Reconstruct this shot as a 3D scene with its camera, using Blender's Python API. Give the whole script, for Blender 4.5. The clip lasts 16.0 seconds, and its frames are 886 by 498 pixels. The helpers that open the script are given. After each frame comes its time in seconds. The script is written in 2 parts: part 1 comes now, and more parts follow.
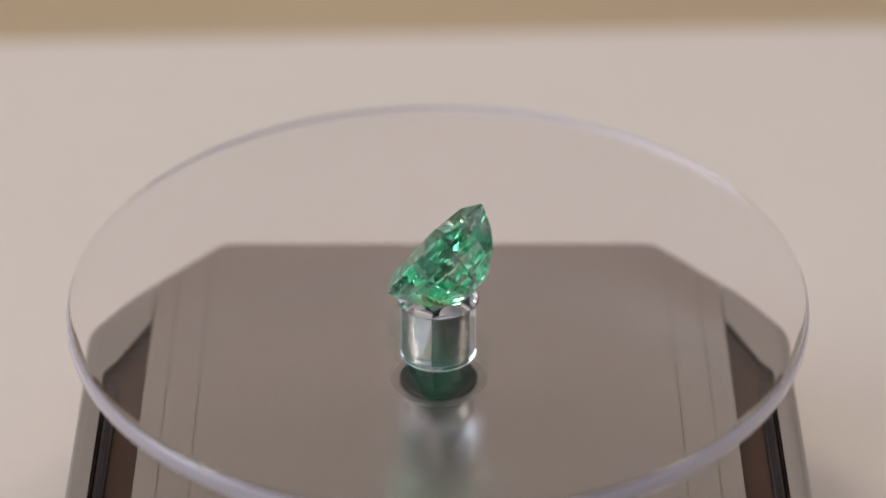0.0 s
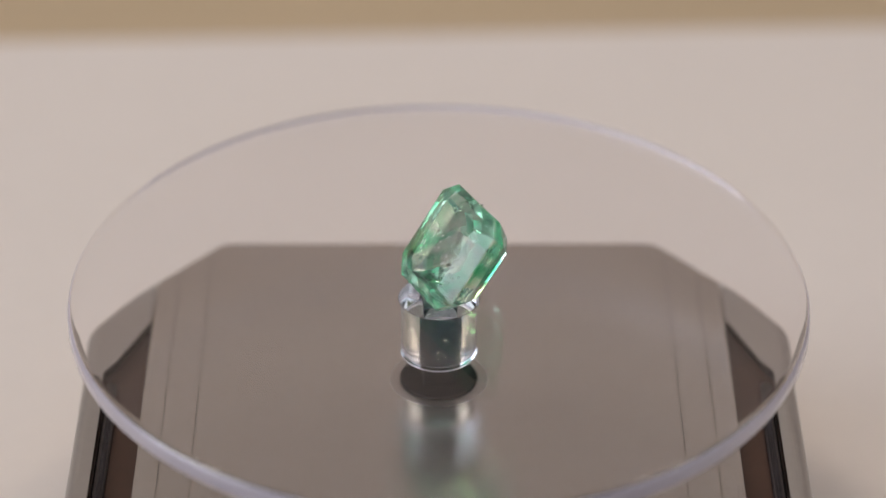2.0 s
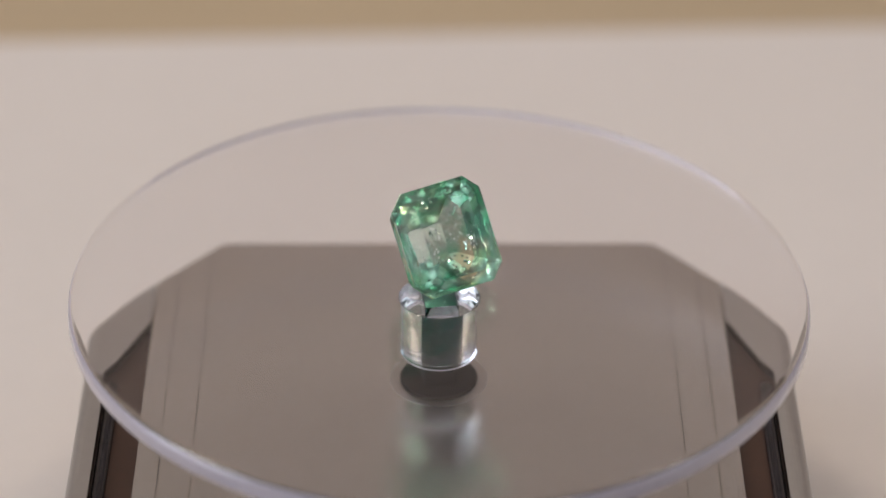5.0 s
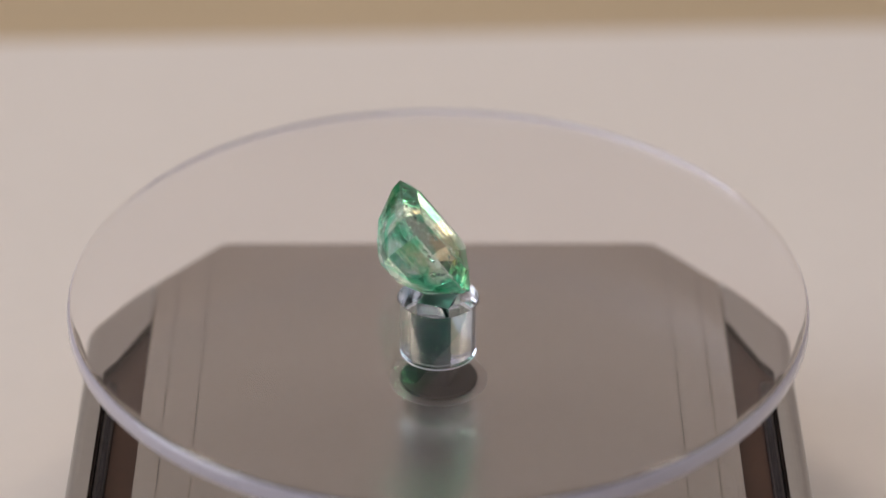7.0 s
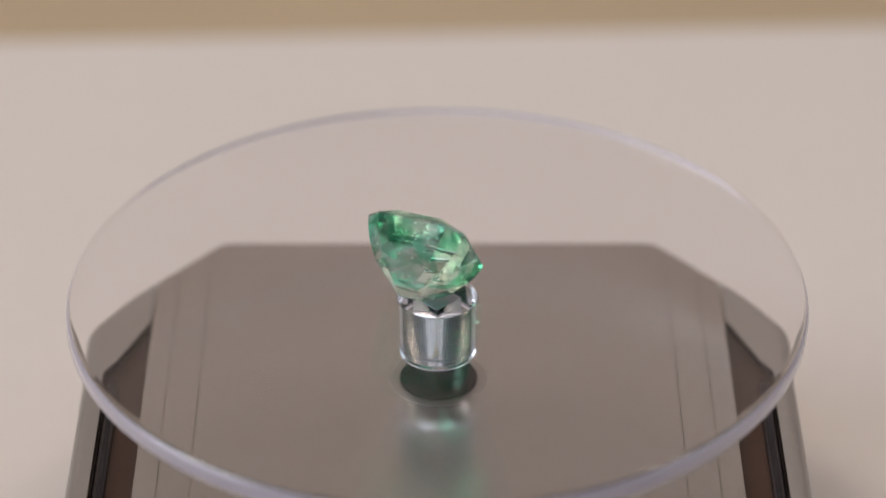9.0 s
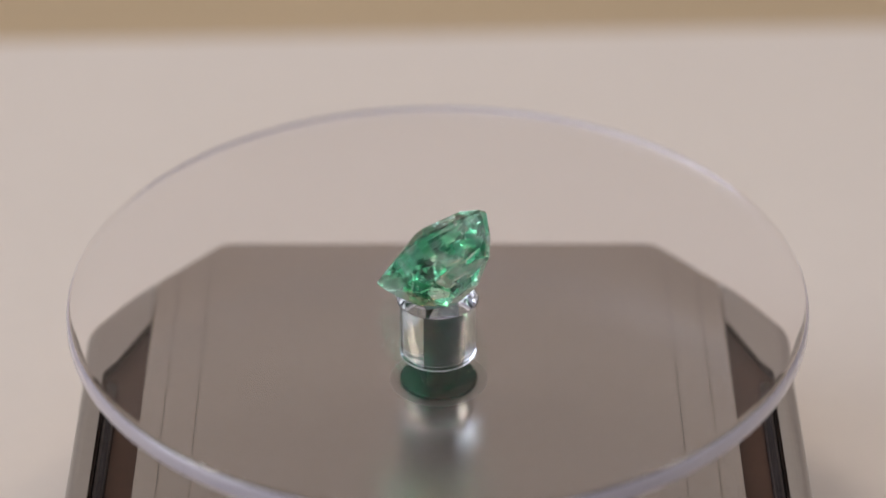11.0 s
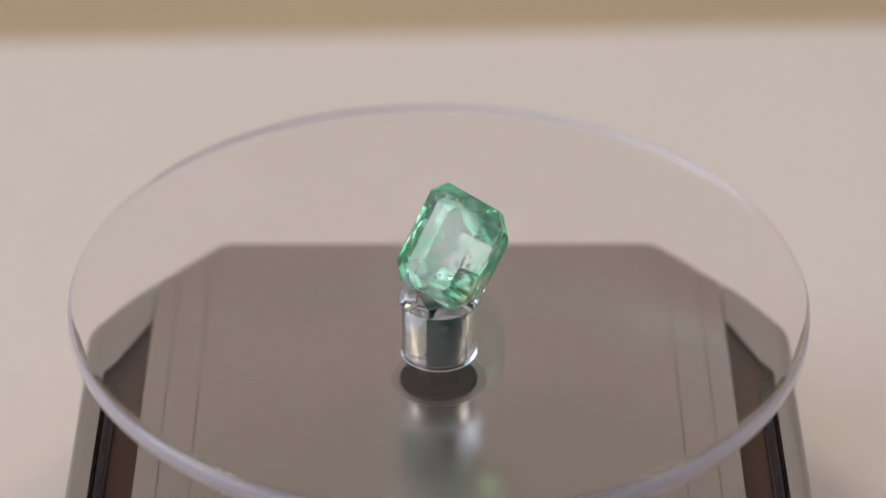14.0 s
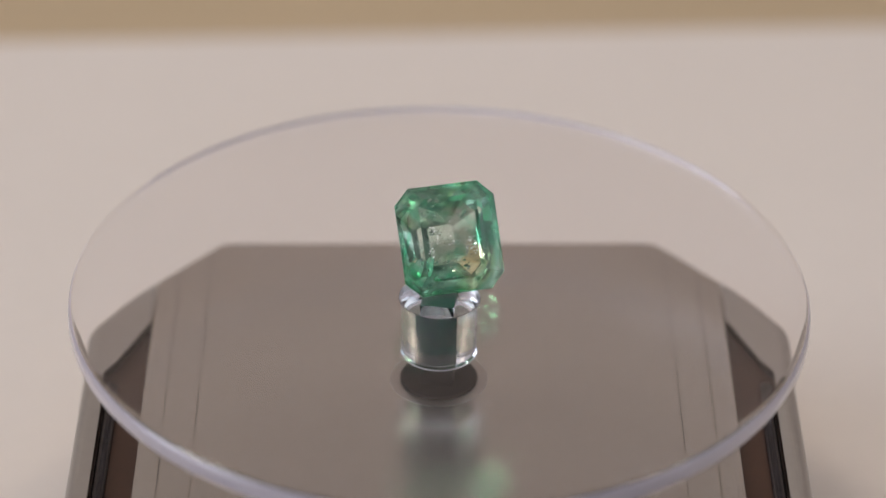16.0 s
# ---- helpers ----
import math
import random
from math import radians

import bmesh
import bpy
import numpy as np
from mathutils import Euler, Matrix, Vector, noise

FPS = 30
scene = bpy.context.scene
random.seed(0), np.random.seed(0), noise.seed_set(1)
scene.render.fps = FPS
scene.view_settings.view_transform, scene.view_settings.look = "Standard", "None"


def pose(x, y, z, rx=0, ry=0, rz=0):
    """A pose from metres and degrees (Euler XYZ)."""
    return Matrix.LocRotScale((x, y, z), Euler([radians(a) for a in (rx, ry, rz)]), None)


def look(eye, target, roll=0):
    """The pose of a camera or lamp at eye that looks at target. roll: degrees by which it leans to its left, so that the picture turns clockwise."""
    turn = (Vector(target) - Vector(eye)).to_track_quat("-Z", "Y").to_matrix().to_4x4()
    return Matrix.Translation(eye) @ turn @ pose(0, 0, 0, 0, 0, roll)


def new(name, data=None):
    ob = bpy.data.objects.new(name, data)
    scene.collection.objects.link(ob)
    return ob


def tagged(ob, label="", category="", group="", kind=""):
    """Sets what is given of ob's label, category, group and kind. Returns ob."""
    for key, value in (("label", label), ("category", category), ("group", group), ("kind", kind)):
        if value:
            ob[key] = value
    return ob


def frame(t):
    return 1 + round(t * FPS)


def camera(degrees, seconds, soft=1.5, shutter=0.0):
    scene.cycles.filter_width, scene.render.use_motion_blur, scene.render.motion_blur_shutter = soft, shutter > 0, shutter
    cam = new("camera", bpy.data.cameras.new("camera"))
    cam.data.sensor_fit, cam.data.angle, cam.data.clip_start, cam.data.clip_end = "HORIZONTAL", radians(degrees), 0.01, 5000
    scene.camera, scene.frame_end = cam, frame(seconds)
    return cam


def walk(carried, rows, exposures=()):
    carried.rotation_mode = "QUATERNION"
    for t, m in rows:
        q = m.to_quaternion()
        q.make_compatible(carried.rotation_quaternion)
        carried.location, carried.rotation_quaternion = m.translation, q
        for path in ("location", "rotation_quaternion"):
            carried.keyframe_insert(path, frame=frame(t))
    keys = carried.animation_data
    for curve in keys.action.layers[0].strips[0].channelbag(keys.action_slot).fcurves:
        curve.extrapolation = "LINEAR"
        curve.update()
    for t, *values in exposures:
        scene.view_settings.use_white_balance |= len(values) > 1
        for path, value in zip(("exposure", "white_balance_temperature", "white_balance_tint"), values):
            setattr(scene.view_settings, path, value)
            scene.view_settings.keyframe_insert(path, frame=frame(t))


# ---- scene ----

MM = 0.001
ELEV, DIST = radians(32.98), 354.0
EYE = Vector((0, -DIST * math.cos(ELEV), DIST * math.sin(ELEV))) * MM
AIM = Vector((0.49, 2.34, 3.61)) * MM
cam = camera(15.53, 16.0, soft=1.5)
cam.data.dof.use_dof = True
cam.data.dof.focus_distance = 0.3505
cam.data.dof.aperture_fstop = 11.0
walk(cam, [(0.0, look(EYE, AIM)), (16.0, look(EYE, AIM))], exposures=[(0.0, 0.0), (16.0, 0.0)])

# ---- light ----
BASE_Z, DESK_Z = -13.4, -34.0
FLOOR_Z, CEIL_Z = -0.78, 1.75
WEST_Y, WEST_HALF = -0.47, 0.7
world = bpy.data.worlds.new("world")
scene.world = world
world.use_nodes = True
world.node_tree.nodes["Background"].inputs[0].default_value = (0.9, 0.95, 1.0, 1)
world.node_tree.nodes["Background"].inputs[1].default_value = 0.3


def lamp(name, sx, sy, watts, colour, eye, target):
    d = bpy.data.lights.new(name, "AREA")
    d.shape, d.size, d.size_y, d.energy, d.color = "RECTANGLE", sx, sy, watts, colour
    ob = new(name, d)
    ob.matrix_world = look(eye, target)
    return ob


lamp("ceiling_lamp_west", 0.48, 0.36, 7.2, (1.0, 0.86, 0.71), (-1.0, 0.45, CEIL_Z - 0.045), (-1.0, 0.45, 0))
lamp("ceiling_lamp_east", 0.48, 0.36, 5.4, (1.0, 0.86, 0.71), (1.0, 0.45, CEIL_Z - 0.045), (1.0, 0.45, 0))
lamp("window_light_west", 1.3, 0.9, 16.5, (0.86, 0.9, 1.0), (-1.61, WEST_Y, 0.85), (0, WEST_Y, 0.7))
# added fill from behind the camera, brightens the disc's front rim
lamp("south_fill_light", 1.2, 1.0, 2.6, (0.83, 0.89, 1.0), (-0.1, -1.51, 0.85), (-0.1, 0, 0.7))
lamp("window_light_east", 1.2, 1.0, 3.1, (0.83, 0.89, 1.0), (1.61, -0.1, 0.85), (0, -0.1, 0.7))


# ---- materials ----
def material(name, colour, rough=0.5, metal=0.0, trans=0.0, ior=1.45, grain=0.0, size=2000.0, stretch=(1, 1, 1), bump=0.0, coat=0.0):
    m = bpy.data.materials.new(name)
    m.use_nodes = True
    nt = m.node_tree
    b = nt.nodes["Principled BSDF"]
    b.inputs["Base Color"].default_value = (*colour, 1)
    b.inputs["Roughness"].default_value = rough
    b.inputs["Metallic"].default_value = metal
    b.inputs["Transmission Weight"].default_value = trans
    b.inputs["IOR"].default_value = ior
    b.inputs["Coat Weight"].default_value = coat
    if grain > 0 or bump > 0:
        tc = nt.nodes.new("ShaderNodeTexCoord")
        mp = nt.nodes.new("ShaderNodeMapping")
        mp.inputs["Scale"].default_value = stretch
        nt.links.new(tc.outputs["Object"], mp.inputs[0])
        fine = nt.nodes.new("ShaderNodeTexNoise")
        fine.inputs["Scale"].default_value = size
        fine.inputs["Detail"].default_value = 5
        broad = nt.nodes.new("ShaderNodeTexNoise")
        broad.inputs["Scale"].default_value = size / 25
        broad.inputs["Detail"].default_value = 2
        for n in (fine, broad):
            nt.links.new(mp.outputs[0], n.inputs["Vector"])
        add = nt.nodes.new("ShaderNodeMix")
        add.inputs[0].default_value = 0.5
        nt.links.new(fine.outputs[0], add.inputs[2])
        nt.links.new(broad.outputs[0], add.inputs[3])
        ramp = nt.nodes.new("ShaderNodeValToRGB")
        ramp.color_ramp.elements[0].position, ramp.color_ramp.elements[1].position = 0.3, 0.7
        ramp.color_ramp.elements[0].color = (*[c * (1 - grain) for c in colour], 1)
        ramp.color_ramp.elements[1].color = (*[min(1, c * (1 + grain)) for c in colour], 1)
        nt.links.new(add.outputs[0], ramp.inputs[0])
        nt.links.new(ramp.outputs[0], b.inputs["Base Color"])
        if bump > 0:
            bp = nt.nodes.new("ShaderNodeBump")
            bp.inputs["Strength"].default_value = bump
            bp.inputs["Distance"].default_value = 0.0001
            nt.links.new(fine.outputs[0], bp.inputs["Height"])
            nt.links.new(bp.outputs[0], b.inputs["Normal"])
    return m


ACRYLIC = material("clear_acrylic", (0.985, 0.98, 0.99), 0.0, trans=1.0, ior=1.49)


def emerald_material(name, haze, rough, relief, deep, pale):
    """Pale green beryl: tinted glass with uneven colour zones, a little milkiness and one rusty corner."""
    m = bpy.data.materials.new(name)
    m.use_nodes = True
    nt = m.node_tree
    nt.nodes.remove(nt.nodes["Principled BSDF"])
    tc = nt.nodes.new("ShaderNodeTexCoord")
    zone = nt.nodes.new("ShaderNodeTexNoise")
    zone.inputs["Scale"].default_value = 260
    zone.inputs["Detail"].default_value = 3
    zone.inputs["Distortion"].default_value = 0.8
    nt.links.new(tc.outputs["Object"], zone.inputs["Vector"])
    ramp = nt.nodes.new("ShaderNodeValToRGB")
    e = ramp.color_ramp.elements
    e[0].position, e[0].color = 0.41, deep
    e[1].position, e[1].color = 0.55, pale
    nt.links.new(zone.outputs[0], ramp.inputs[0])
    # rust-coloured stain that has crept in at one lower corner
    away = nt.nodes.new("ShaderNodeVectorMath")
    away.operation = "DISTANCE"
    away.inputs[1].default_value = STAIN
    wobble = nt.nodes.new("ShaderNodeTexNoise")
    wobble.inputs["Scale"].default_value = 700
    wobble.inputs["Detail"].default_value = 3
    nt.links.new(tc.outputs["Object"], wobble.inputs["Vector"])
    nt.links.new(tc.outputs["Object"], away.inputs[0])
    ragged = nt.nodes.new("ShaderNodeMath")
    ragged.operation = "MULTIPLY_ADD"
    ragged.inputs[1].default_value = 0.0026
    nt.links.new(wobble.outputs[0], ragged.inputs[0])
    nt.links.new(away.outputs["Value"], ragged.inputs[2])
    near = nt.nodes.new("ShaderNodeMapRange")
    near.inputs["From Min"].default_value, near.inputs["From Max"].default_value = 0.0038, 0.0029
    nt.links.new(ragged.outputs[0], near.inputs["Value"])
    mix = nt.nodes.new("ShaderNodeMix")
    mix.data_type = "RGBA"
    nt.links.new(near.outputs[0], mix.inputs[0])
    nt.links.new(ramp.outputs[0], mix.inputs[6])
    mix.inputs[7].default_value = (1.0, 0.90, 0.64, 1)
    bp = nt.nodes.new("ShaderNodeBump")
    bp.inputs["Strength"].default_value, bp.inputs["Distance"].default_value = relief, 0.0001
    nt.links.new(wobble.outputs[0], bp.inputs["Height"])
    glass = nt.nodes.new("ShaderNodeBsdfGlass")
    glass.inputs["Roughness"].default_value, glass.inputs["IOR"].default_value = rough, 1.577
    nt.links.new(mix.outputs[2], glass.inputs["Color"])
    nt.links.new(bp.outputs[0], glass.inputs["Normal"])
    milk = nt.nodes.new("ShaderNodeBsdfDiffuse")
    whiter = nt.nodes.new("ShaderNodeMix")
    whiter.data_type = "RGBA"
    whiter.inputs[0].default_value = 0.12
    whiter.inputs[7].default_value = (0.92, 0.97, 0.93, 1)
    nt.links.new(mix.outputs[2], whiter.inputs[6])
    nt.links.new(whiter.outputs[2], milk.inputs["Color"])
    soft = nt.nodes.new("ShaderNodeMixShader")
    cloud = nt.nodes.new("ShaderNodeTexNoise")
    cloud.inputs["Scale"].default_value = 330
    cloud.inputs["Detail"].default_value = 4
    nt.links.new(tc.outputs["Object"], cloud.inputs["Vector"])
    veil = nt.nodes.new("ShaderNodeMapRange")
    for k, v in (("From Min", 0.42), ("From Max", 0.62), ("To Min", haze[0]), ("To Max", haze[1])):
        veil.inputs[k].default_value = v
    nt.links.new(cloud.outputs[0], veil.inputs["Value"])
    nt.links.new(veil.outputs[0], soft.inputs[0])
    nt.links.new(glass.outputs[0], soft.inputs[1])
    nt.links.new(milk.outputs[0], soft.inputs[2])
    nt.links.new(soft.outputs[0], nt.nodes["Material Output"].inputs["Surface"])
    return m


STAIN = (0.0040, 0.0022, 0.0013)
EMERALD = emerald_material("pale_emerald", (0.01, 0.05), 0.0, 0.02, (0.80, 0.96, 0.88, 1), (0.97, 0.99, 0.97, 1))
EMERALD_PAVILION = emerald_material("included_emerald", (0.0, 0.26), 0.0, 0.10, (0.27, 0.81, 0.56, 1), (0.86, 0.98, 0.90, 1))
FEATHER = material("healed_fracture", (1.0, 1.0, 1.0), 0.0, trans=1.0, ior=0.634)
# hub's clear acrylic, with the cool window reflection put in as a blue tint
TINTED = material("hub_acrylic_cool_cast", (0.70, 0.84, 1.0), 0.0, trans=1.0, ior=1.49)
EDGE = material("satin_acrylic_edge", (0.95, 0.875, 1.0), 0.3, trans=0.56, ior=1.49, coat=1.0)
EDGE.node_tree.nodes["Principled BSDF"].inputs["Coat Roughness"].default_value = 0.12
FLECK = material("white_inclusion", (0.95, 0.97, 0.95), 0.6)
SILVER = material("silver_grey_plastic", (0.60, 0.585, 0.565), 0.26, metal=1.0, grain=0.05, size=900, stretch=(0.06, 1, 1))
FRAME = material("grey_frame_plastic", (0.35, 0.32, 0.295), 0.35, metal=0.55, grain=0.05, size=900)
BROWN = material("dark_brown_plastic", (0.045, 0.021, 0.013), 0.35, grain=0.2, size=600)
# black of the rib; also stands in for shade on the rails' inner walls
RIB_AND_SHADE = material("glossy_rib_and_wall_shade", (0.012, 0.010, 0.012), 0.09, grain=0.1, size=600)
BLACK = material("black_plastic", (0.006, 0.006, 0.007), 0.5, grain=0.2, size=900)
SHAFT = material("matt_black_plastic", (0.012, 0.012, 0.014), 0.5, grain=0.2, size=900)
SHAFT.node_tree.nodes["Principled BSDF"].inputs["Specular IOR Level"].default_value = 0.08
BLACK.node_tree.nodes["Principled BSDF"].inputs["Specular IOR Level"].default_value = 0.06
WASHER = material("steel_washer", (0.47, 0.45, 0.435), 0.3, metal=1.0, grain=0.05, size=900)
CARD = material("white_card", (0.81, 0.735, 0.68), 0.65, grain=0.02, size=300, bump=0.05)
WOOD = material("tan_wood", (0.56, 0.43, 0.28), 0.5, grain=0.08, size=60, stretch=(0.15, 1, 1))
WALL = material("off_white_paint", (0.63, 0.66, 0.75), 0.8, grain=0.02, size=20)
BACKWALL = material("tan_wall_paint", (0.74, 0.62, 0.54), 0.8, grain=0.03, size=20)
# unseen south wall, coloured near black so the stone mirrors dark facets
DARKWALL = material("darkened_unseen_wall", (0.08, 0.08, 0.083), 0.8, grain=0.03, size=20)
FRAMEWHITE = material("white_window_paint", (0.78, 0.78, 0.78), 0.4, grain=0.02, size=40)
CEILING = material("white_ceiling_paint", (0.8, 0.79, 0.77), 0.85, grain=0.02, size=20)
FLOOR = material("brown_floor", (0.25, 0.17, 0.11), 0.5, grain=0.15, size=12)


def part(name, bm, mat, parent=None, label="", smooth=False):
    me = bpy.data.meshes.new(name)
    bmesh.ops.recalc_face_normals(bm, faces=bm.faces)
    bm.to_mesh(me)
    bm.free()
    if smooth:
        for f in me.polygons:
            f.use_smooth = True
    me.materials.append(mat)
    ob = new(name, me)
    if parent is not None:
        ob.parent = parent
    if label:
        ob["label"] = label
    return ob


def box(x0, x1, y0, y1, z0, z1, bevel=0.0):
    """A box in millimetres with rounded edges."""
    bm = bmesh.new()
    bmesh.ops.create_cube(bm, size=1)
    bmesh.ops.scale(bm, vec=((x1 - x0) * MM, (y1 - y0) * MM, (z1 - z0) * MM), verts=bm.verts)
    bmesh.ops.translate(bm, vec=((x0 + x1) / 2 * MM, (y0 + y1) / 2 * MM, (z0 + z1) / 2 * MM), verts=bm.verts)
    if bevel:
        bmesh.ops.bevel(bm, geom=bm.edges[:], offset=bevel * MM, segments=3, profile=0.5, affect="EDGES")
    return bm


def prism(outline, z0, z1, bevel=0.0, segments=3):
    """An upright prism over an outline in millimetres, with rounded top and bottom edges."""
    bm = bmesh.new()
    low = [bm.verts.new((x * MM, y * MM, z0 * MM)) for x, y in outline]
    f = bm.faces.new(low)
    got = bmesh.ops.extrude_face_region(bm, geom=[f])
    bmesh.ops.translate(bm, vec=(0, 0, (z1 - z0) * MM), verts=[v for v in got["geom"] if isinstance(v, bmesh.types.BMVert)])
    if bevel:
        bmesh.ops.bevel(bm, geom=bm.edges[:], offset=bevel * MM, segments=segments, profile=0.5, affect="EDGES")
    return bm


def lathe(profile, n=192):
    """A closed solid of revolution round z; profile rows of (radius, height) in millimetres, the first and last on caps."""
    bm = bmesh.new()
    rings = []
    for r, z in profile:
        rings.append([bm.verts.new((r * math.cos(2 * math.pi * k / n) * MM, r * math.sin(2 * math.pi * k / n) * MM, z * MM)) for k in range(n)])
    for a, b in zip(rings, rings[1:]):
        for k in range(n):
            bm.faces.new((a[k], a[(k + 1) % n], b[(k + 1) % n], b[k]))
    bm.faces.new(rings[0][::-1])
    bm.faces.new(rings[-1])
    return bm


def smooth_sides(ob):
    for f in ob.data.polygons:
        f.use_smooth = len(f.vertices) == 4 and abs(f.normal.z) < 0.995
    return ob


# ---- structure ----
def holed_wall(far, near, lo, hi, turned, mid=-0.1, half=0.65):
    """A wall with a window opening right through it, as one mesh; turned: it runs along x instead of y."""
    bm = bmesh.new()
    for a, b, low, up in ((lo, mid - half, FLOOR_Z, CEIL_Z), (mid + half, hi, FLOOR_Z, CEIL_Z), (mid - half, mid + half, FLOOR_Z, 0.3), (mid - half, mid + half, 1.4, CEIL_Z)):
        across, along = (far, near), (a, b)
        piece = box(*[c * 1000 for c in ((*along, *across) if turned else (*across, *along))], low * 1000, up * 1000)
        me = bpy.data.meshes.new("piece")
        piece.to_mesh(me)
        piece.free()
        bm.from_mesh(me)
        bpy.data.meshes.remove(me)
    return bm


def window(name, place, turn, half=0.65):
    w = tagged(new(name), "assumed white-framed window in the wall, out of view", "window", kind="structure")
    w.matrix_world = pose(*place, 0, 0, turn)
    for lo, hi, down, up in ((-half, 0.05 - half, -0.55, 0.55), (half - 0.05, half, -0.55, 0.55), (0.05 - half, half - 0.05, -0.55, -0.5), (0.05 - half, half - 0.05, 0.5, 0.55)):
        part("window_frame", box(*[c * 1000 for c in (-0.03, 0.03, lo, hi, down, up)]), FRAMEWHITE, w)


def ceiling_light(x, y):
    c = tagged(new("ceiling_light"), "small white square ceiling light fitting", "ceiling light", group="ceiling lights")
    c.location = (x, y, CEIL_Z)
    for a, b, lo, hi in ((-0.27, -0.245, -0.21, 0.21), (0.245, 0.27, -0.21, 0.21), (-0.245, 0.245, -0.21, -0.185), (-0.245, 0.245, 0.185, 0.21)):
        part("frame", box(*[v * 1000 for v in (a, b, lo, hi, -0.06, 0.0)]), FRAMEWHITE, c)


def room():
    x, y0, y1 = 1.6, -1.5, 1.7
    k = 1000
    for name, b, mat in (("floor", (-x, x, y0, y1, FLOOR_Z - 0.05, FLOOR_Z), FLOOR), ("ceiling", (-x, x, y0, y1, CEIL_Z, CEIL_Z + 0.05), CEILING),
                         ("wall_north", (-x, x, y1, y1 + 0.1, FLOOR_Z, CEIL_Z), BACKWALL)):
        tagged(part(name, box(*[c * k for c in b]), mat), "plain painted room surface round the desk", name.split("_")[0], kind="structure")
    for name, far, near, lo, hi, turned, mat in (("wall_west", -x - 0.1, -x, y0 - 0.1, y1 + 0.1, False, WALL), ("wall_east", x, x + 0.1, y0 - 0.1, y1 + 0.1, False, WALL),
                                                 ("wall_south", y0 - 0.1, y0, -x, x, True, DARKWALL)):
        tagged(part(name, holed_wall(far, near, lo, hi, turned, *((WEST_Y, WEST_HALF) if name == "wall_west" else (-0.1, 0.65))), mat), "plain painted wall with a window opening", "wall", kind="structure")
    window("window_1", (-x - 0.05, WEST_Y, 0.85), 0, WEST_HALF)
    window("window_2", (x + 0.05, -0.1, 0.85), 0)
    # made-up opening that houses the south fill
    window("added_south_window", (-0.1, y0 - 0.05, 0.85), 90)
    ceiling_light(-1.0, 0.45)
    ceiling_light(1.0, 0.45)


def desk():
    d = tagged(new("desk"), "tan wooden desk under the white card", "desk")
    d.location = (0, 0, FLOOR_Z)
    up = -FLOOR_Z * 1000
    part("desktop", box(-700, 700, -420, 420, up + DESK_Z - 26, up + DESK_Z - 0.6, 1.5), WOOD, d)
    for sx in (-1, 1):
        for sy in (-1, 1):
            part("leg", box(sx * 650 - 25, sx * 650 + 25, sy * 370 - 25, sy * 370 + 25, 0, up + DESK_Z - 26, 2), WOOD, d)
    sheet = prism([(-330, 109.0), (-330, -360), (330, -360), (330, 132.4)], 0, 0.6)
    ob = tagged(part("card_sheet", sheet, CARD), "large white matt card sheet lying on the desk", "card")
    ob.location = (0, 0, (DESK_Z - 0.6) * MM)


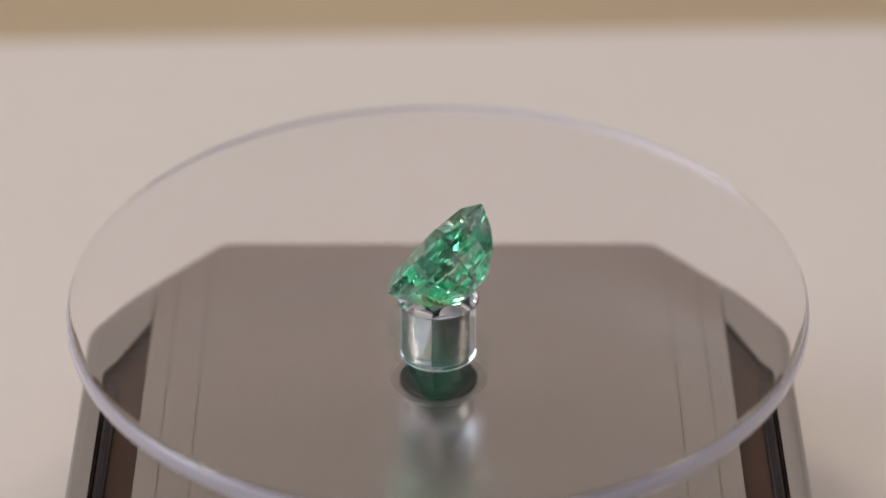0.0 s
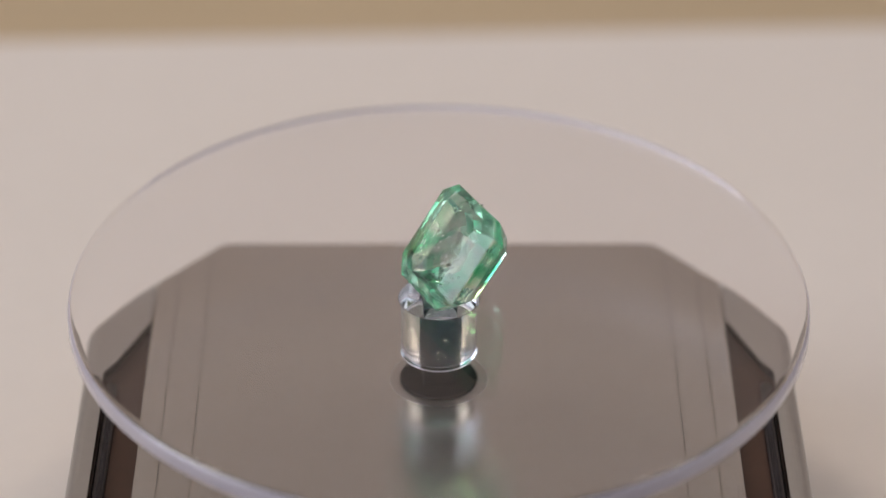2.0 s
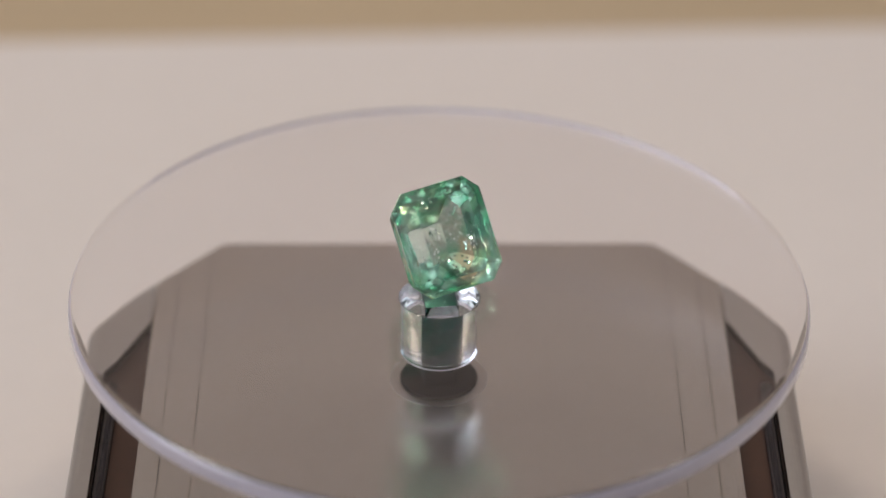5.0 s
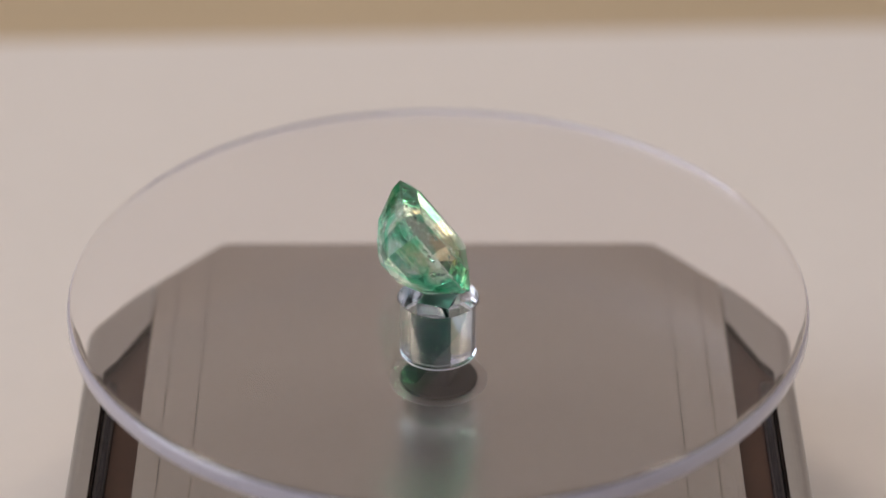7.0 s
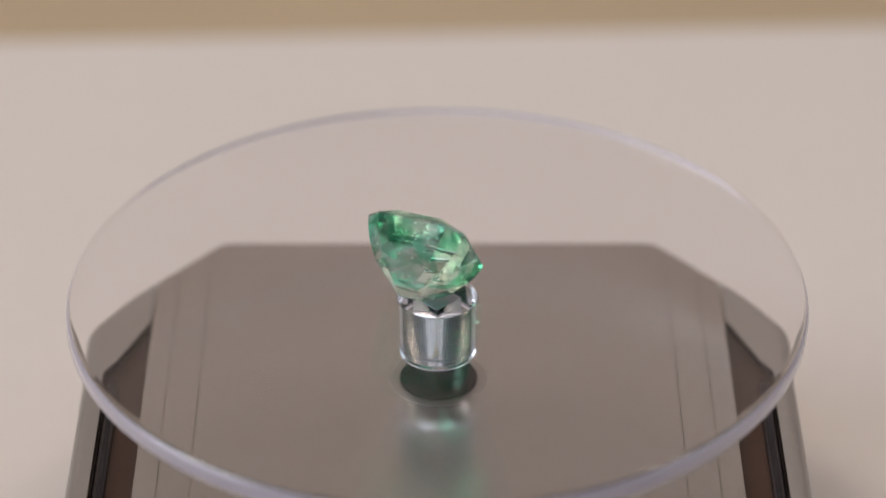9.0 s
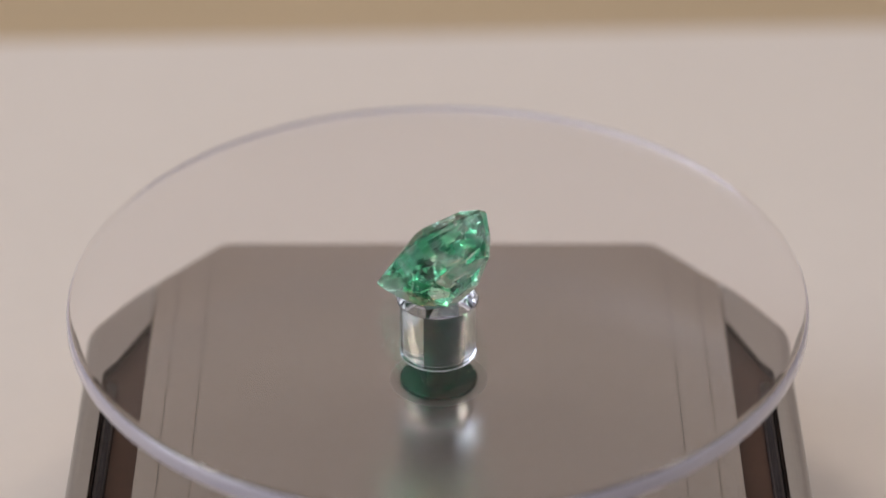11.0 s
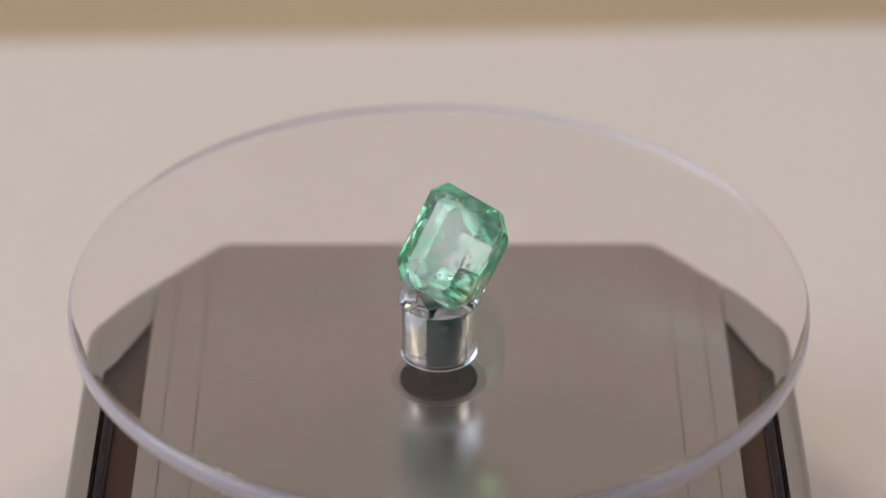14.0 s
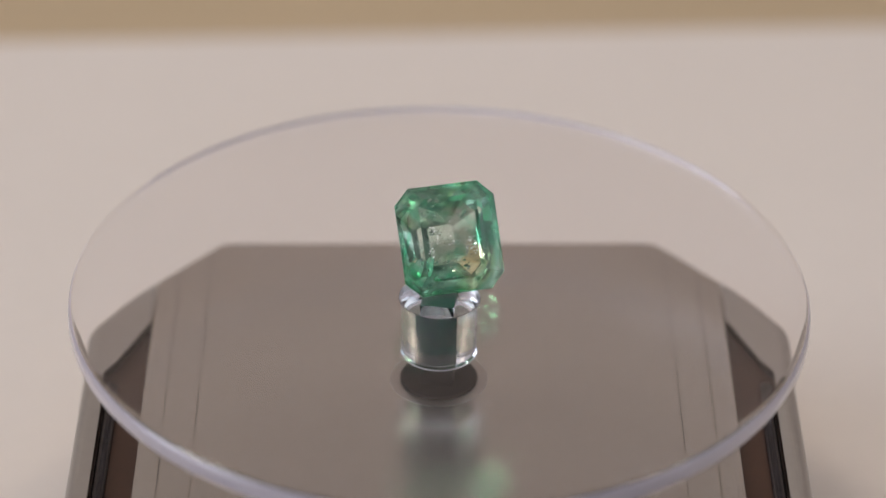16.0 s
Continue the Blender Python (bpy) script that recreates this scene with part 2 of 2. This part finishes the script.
# ---- turntable ----
def display_stand():
    base = tagged(new("rotary_display_stand"), "grey plastic rotary display stand with cut corners and dark side slots", "display stand")
    base.location = (0, 0, DESK_Z * MM)
    top = BASE_Z - DESK_Z
    lower = prism([(26.0, 28.0), (-26.0, 28.0), (-39.4, 11.0), (-39.4, -46), (39.4, -46), (39.4, 11.0)], 0, top - 5.2, 1.2)
    part("lower_body", lower, FRAME, base)
    # top in strips between grooves, all cut along the slanting back corners
    def corner(x):
        return 28.4 - (x - 25.4) * 1.186

    def plan(pts, s):
        return [(s * x, y) for x, y in (pts if s > 0 else pts[::-1])]

    front = -45
    for s in (-1, 1):
        rail = [(32.72, corner(32.72)), (32.72, 12.0), (36.1, 3.6), (37.3, 1.6), (37.3, front), (39.9, front), (39.9, 9.3), (39.75, 10.6), (39.3, 11.75), (38.7, 12.62)]
        bm = prism(plan(rail, s), top - 6, top)
        soft = [e for e in bm.edges if (e.verts[0].co.x + e.verts[1].co.x) * s > 2 * 38.4 * MM and min(v.co.z for v in e.verts) > (top - 1) * MM]
        bmesh.ops.bevel(bm, geom=soft, offset=1.7 * MM, segments=7, profile=0.5, affect="EDGES")
        ob = part("side_rail", bm, FRAME, base)
        ob.data.materials.append(RIB_AND_SHADE)
        # slot-side walls are coloured dark to paint in their shade
        for f in ob.data.polygons:
            inward = f.normal.x * s < -0.25 or (f.normal.y < -0.25 and f.center.y > 0)
            f.material_index = 1 if inward and f.normal.z < 0.6 else 0
        part("slot_floor", prism(plan([(32.5, 12.2), (32.5, front), (37.6, front), (37.6, 1.6)], s), top - 5.2, top - 1.2), BROWN, base, "dark brown slot floor")
        part("slot_rib", prism(plan([(35.6, 0.6), (35.6, front), (37.1, front), (37.1, 0.6)], s), top - 5, top - 0.4, 0.55), RIB_AND_SHADE, base, "glossy black rib")
        outer = [(30.09, corner(30.09)), (30.09, front), (32.6, front), (32.6, corner(32.6))]
        part("shoulder_strip", prism(plan(outer, s), top - 6, top - 0.03, 0.06), SILVER, base)
        inner = [(26.52, corner(26.52)), (26.52, front), (30.04, front), (30.04, corner(30.04))]
        part("inner_strip", prism(plan(inner, s), top - 6, top, 0.05), SILVER, base)
    plate = [(25.7, 27.95), (25.1, 28.3), (24.2, 28.4), (-24.2, 28.4), (-25.1, 28.3), (-25.7, 27.95), (-26.47, corner(26.47)), (-26.47, front), (26.47, front), (26.47, corner(26.47))]
    part("top_plate", prism(plate, top - 6, top, 0.05), SILVER, base)
    collar = part("motor_collar", lathe([(4.3, top), (4.3, top + 0.25), (4.15, top + 0.4), (2.5, top + 0.4), (2.5, top + 0.42)], 96), BLACK, base, "round black motor collar")
    collar.location.y = 0.35 * MM
    smooth_sides(collar)
    ob = part("washer", lathe([(5.42, top), (5.4, top + 0.02), (4.4, top + 0.03)], 96), WASHER, collar)
    smooth_sides(ob)
    return base


DISC_T, HUB_R, HUB_LOW, HOLE = 2.35, 4.22, -9.5, 1.86
HOLE_TOP = -2.75
FACE = radians(67.1)


def turntable_disc():
    d = tagged(new("turntable_disc"), "clear round acrylic turntable disc on a square drive shaft", "turntable disc")
    r, lo, hi = 40.35, 0.5, 0.9
    bm = bmesh.new()
    n = 192
    ang = [FACE - math.pi / 4 + 2 * math.pi * k / n for k in range(n)]

    def ring(rad, z):
        return [bm.verts.new((rad * math.cos(a) * MM, rad * math.sin(a) * MM, z * MM)) for a in ang]

    def square(z):
        out = []
        for a in ang:
            b = a - FACE
            k = HOLE / max(abs(math.cos(b)), abs(math.sin(b)))
            out.append(bm.verts.new((k * math.cos(a) * MM, k * math.sin(a) * MM, z * MM)))
        return out

    top = -DISC_T
    # top face, rounded rim, underside, moulded hub and the square hole in it
    rings = [ring(r - hi + hi * math.cos(a), -hi + hi * math.sin(a)) for a in (1.5707, 1.2, 0.9, 0.6, 0.3, 0.0)]
    rings += [ring(r - lo + lo * math.sin(a), top + lo - lo * math.cos(a)) for a in (1.5707, 1.2, 0.8, 0.4, 0.0)]
    rings += [ring(HUB_R + 0.3, top), ring(HUB_R + 0.1, top - 0.1), ring(HUB_R, top - 0.3), ring(HUB_R - 0.05, HUB_LOW + 0.75), ring(HUB_R - 0.2, HUB_LOW + 0.6),
              ring(HUB_R - 0.2, HUB_LOW + 0.45), ring(HUB_R - 0.02, HUB_LOW + 0.3), ring(HUB_R - 0.05, HUB_LOW + 0.1), ring(HUB_R - 0.25, HUB_LOW),
              square(HUB_LOW), square(HOLE_TOP)]
    for a, b in zip(rings, rings[1:]):
        for k in range(n):
            bm.faces.new((a[k], a[(k + 1) % n], b[(k + 1) % n], b[k]))
    bm.faces.new(rings[0])
    bm.faces.new(rings[-1])
    ob = part("disc", bm, ACRYLIC, d, "clear acrylic disc with a moulded hub")
    ob.data.materials.append(EDGE)
    ob.data.materials.append(TINTED)
    for f in ob.data.polygons:
        far = math.hypot(f.center.x, f.center.y)
        f.use_smooth = len(f.vertices) == 4 and abs(f.normal.z) < 0.99 and far > 3.2 * MM
        foot = far > 3.8 * MM and far < 4.4 * MM and (f.center.z < (HUB_LOW + 0.32) * MM or (HUB_LOW + 0.6) * MM < f.center.z < (HUB_LOW + 0.75) * MM)
        f.material_index = 1 if foot or (abs(f.normal.z) < 0.75 and far > 30 * MM) else 0
        if not foot and far < (HUB_R + 0.05) * MM and f.center.z < -DISC_T * 1.02 * MM:
            f.material_index = 2
    ob.visible_shadow = False
    s = HOLE - 0.06
    sq = [(s * 1.41421 * math.cos(FACE + math.pi / 4 + k * math.pi / 2), s * 1.41421 * math.sin(FACE + math.pi / 4 + k * math.pi / 2)) for k in range(4)]
    shaft = part("drive_shaft", prism(sq, BASE_Z + 0.5, HOLE_TOP - 0.11, 0.08), SHAFT, d, "square black drive shaft")
    # thin reflecting plate, added to lighten the black shaft top under the disc
    tip = [(x * 0.97, y * 0.97) for x, y in sq]
    part("shaft_brightener", prism(tip, HOLE_TOP - 0.105, HOLE_TOP - 0.05), WASHER, shaft, "added metal plate that brightens the view into the hub")
    return d


# ---- gemstone ----
def gemstone():
    a0, b0, c0 = 5.92, 5.57, 1.68
    rows = [(1.18, 2.28, 1.42, 0.75), (0.12, 0.0, 0.0, c0), (-0.12, 0.0, 0.0, c0), (-1.0, 0.24, 0.24, 1.6), (-2.4, 0.78, 0.78, 1.5), (-4.35, 1.9, 1.85, 1.2), (-5.65, 3.45, 3.4, 0.7), (-6.2, 4.15, 4.1, 0.3)]
    bm = bmesh.new()
    rings = []
    rnd = random.Random(4)
    for h, ib, ia, c in rows:
        a, b = a0 - ia, b0 - ib
        pts = [(-b + c, a), (b - c, a), (b, a - c), (b, -a + c), (b - c, -a), (-b + c, -a), (-b, -a + c), (-b, a - c)]
        j = 0.03 if h > 0.5 else (0.06 if h < -0.2 else 0.0)
        rings.append([bm.verts.new(((x + rnd.uniform(-j, j)) * MM, (-h + rnd.uniform(-j, j)) * MM, (z + rnd.uniform(-j, j)) * MM)) for x, z in pts])
    for p, q in zip(rings, rings[1:]):
        for k in range(8):
            bm.faces.new((p[k], p[(k + 1) % 8], q[(k + 1) % 8], q[k]))
    bm.faces.new(rings[0])
    bm.faces.new(rings[-1])
    turn = pose(0, 0, 0, 0, 0, 1.5) @ pose(0, 0, 0, -36.1, 0, 0) @ pose(0, 0, 0, 0, 0.8, 0)
    bm.transform(turn)
    low = min(v.co.z for v in bm.verts)
    shift = Vector((1.13 * MM, 0.42 * MM, -low + 0.00002))
    bmesh.ops.translate(bm, vec=shift, verts=bm.verts)
    up = turn.to_3x3() @ Vector((0, -1, 0))
    bm.faces.ensure_lookup_table()
    bmesh.ops.recalc_face_normals(bm, faces=bm.faces)
    for f in bm.faces:
        f.material_index = 1 if f.normal.dot(up) < -0.05 else 0
    # chips and feathers that reach the surface of the stone
    fl = bmesh.new()

    def fleck(place, normal, size):
        side = normal.orthogonal().normalized()
        other = normal.cross(side)
        a = rnd.uniform(0, math.pi)
        u, w = side * math.cos(a) + other * math.sin(a), other * math.cos(a) - side * math.sin(a)
        c = place + normal * 0.000004
        ring = [c + u * size * rnd.uniform(0.6, 1.5), c + w * size * rnd.uniform(0.2, 0.6), c - u * size * rnd.uniform(0.6, 1.5), c - w * size * rnd.uniform(0.2, 0.6)]
        low = [fl.verts.new(p) for p in ring]
        tip = fl.verts.new(c + normal * size * 0.35)
        for k in range(4):
            fl.faces.new((low[k], low[(k + 1) % 4], tip))
        fl.faces.new(low[::-1])

    table = max(bm.faces, key=lambda f: f.normal.dot(up) * f.calc_area())
    for centre, spread, count in (((-2.1, 1.1), 0.35, 8), ((-1.7, 0.6), 0.4, 9), ((0.0, -0.5), 0.5, 8), ((-2.6, -1.2), 0.5, 8), ((2.2, -1.1), 0.8, 26), ((0.3, 0.4), 2.2, 9)):
        for _ in range(count):
            x, z = rnd.gauss(centre[0], spread * 0.5), rnd.gauss(centre[1], spread * 0.7)
            place = turn @ (Vector((x, -1.18, z)) * MM) + shift
            place -= table.normal * (place - table.calc_center_median()).dot(table.normal)
            fleck(place, table.normal, rnd.uniform(0.04, 0.17) * MM)
    lower = [f for f in bm.faces if f.material_index == 1]
    for _ in range(120):
        f = rnd.choices(lower, [g.calc_area() * (3 if g.calc_center_median().z < 0.004 else 1) for g in lower])[0]
        weights = [rnd.random() ** 1.5 + 0.05 for _ in f.verts]
        place = sum((v.co * w for v, w in zip(f.verts, weights)), Vector()) / sum(weights)
        if place.z > 0.0004:
            fleck(place, f.normal.copy(), rnd.uniform(0.05, 0.17) * MM)
    gem = tagged(part("emerald_gemstone", bm, EMERALD), "pale green step-cut emerald resting tilted on the clear disc", "gemstone")
    gem.data.materials.append(EMERALD_PAVILION)
    tagged(part("inclusions", fl, FLECK, gem, "tiny white flecks in the stone"), kind="stuff")
    # thin air-filled fractures inside
    cracks = bmesh.new()
    for centre, tilt, spread, count in (((-1.9, 0.4, 0.9), (0.3, -0.9, 0.2), 0.8, 9), ((2.1, 0.6, -1.1), (-0.4, -0.8, 0.4), 0.9, 12),
                                        ((0.2, 1.6, -3.0), (0.1, -0.5, 0.8), 1.4, 16), ((-2.8, 0.9, -2.2), (0.7, -0.6, 0.2), 0.9, 10), ((2.6, 1.8, 2.6), (0.5, -0.6, -0.4), 1.0, 10), ((-1.0, 0.9, 4.2), (0.1, -0.7, 0.6), 1.3, 12)):
        for _ in range(count):
            c = Vector(centre) + Vector([rnd.gauss(0, spread * 0.6), rnd.gauss(0, spread * 0.3), rnd.gauss(0, spread * 0.6)])
            nrm = (Vector(tilt) + Vector([rnd.gauss(0, 0.25) for _ in range(3)])).normalized()
            side = nrm.orthogonal().normalized()
            other = nrm.cross(side)
            size = rnd.uniform(0.1, 0.42)
            k = rnd.randint(4, 6)
            rim = [c + (side * math.cos(2 * math.pi * q / k) + other * math.sin(2 * math.pi * q / k) * 0.6) * size * rnd.uniform(0.6, 1.3) for q in range(k)]
            ring = [cracks.verts.new(p * MM) for p in rim]
            a, b = cracks.verts.new((c + nrm * 0.02) * MM), cracks.verts.new((c - nrm * 0.02) * MM)
            for q in range(k):
                cracks.faces.new((ring[q], ring[(q + 1) % k], a))
                cracks.faces.new((ring[(q + 1) % k], ring[q], b))
    cracks.transform(Matrix.Translation(shift) @ turn)
    tagged(part("fractures", cracks, FEATHER, gem, "glinting hairline fractures inside the stone"), kind="stuff")
    return gem


room()
desk()
display_stand()
DISC = turntable_disc()
GEM = gemstone()


def motions():
    # the axle leans a little, and the disc sits slightly askew on it
    lean = pose(0, 0, 0, 0, 0.3, 0)
    askew = Matrix.Translation((0.00013, 0, 0)) @ Matrix.Rotation(radians(0.55), 4, Vector((math.cos(radians(75)), math.sin(radians(75)), 0)))
    rows = [(k * 0.5, lean @ pose(0, 0, 0, 0, 0, 31.23 * (k * 0.5 - 4.0)) @ askew) for k in range(33)]
    walk(DISC, rows)
    walk(GEM, rows)


motions()
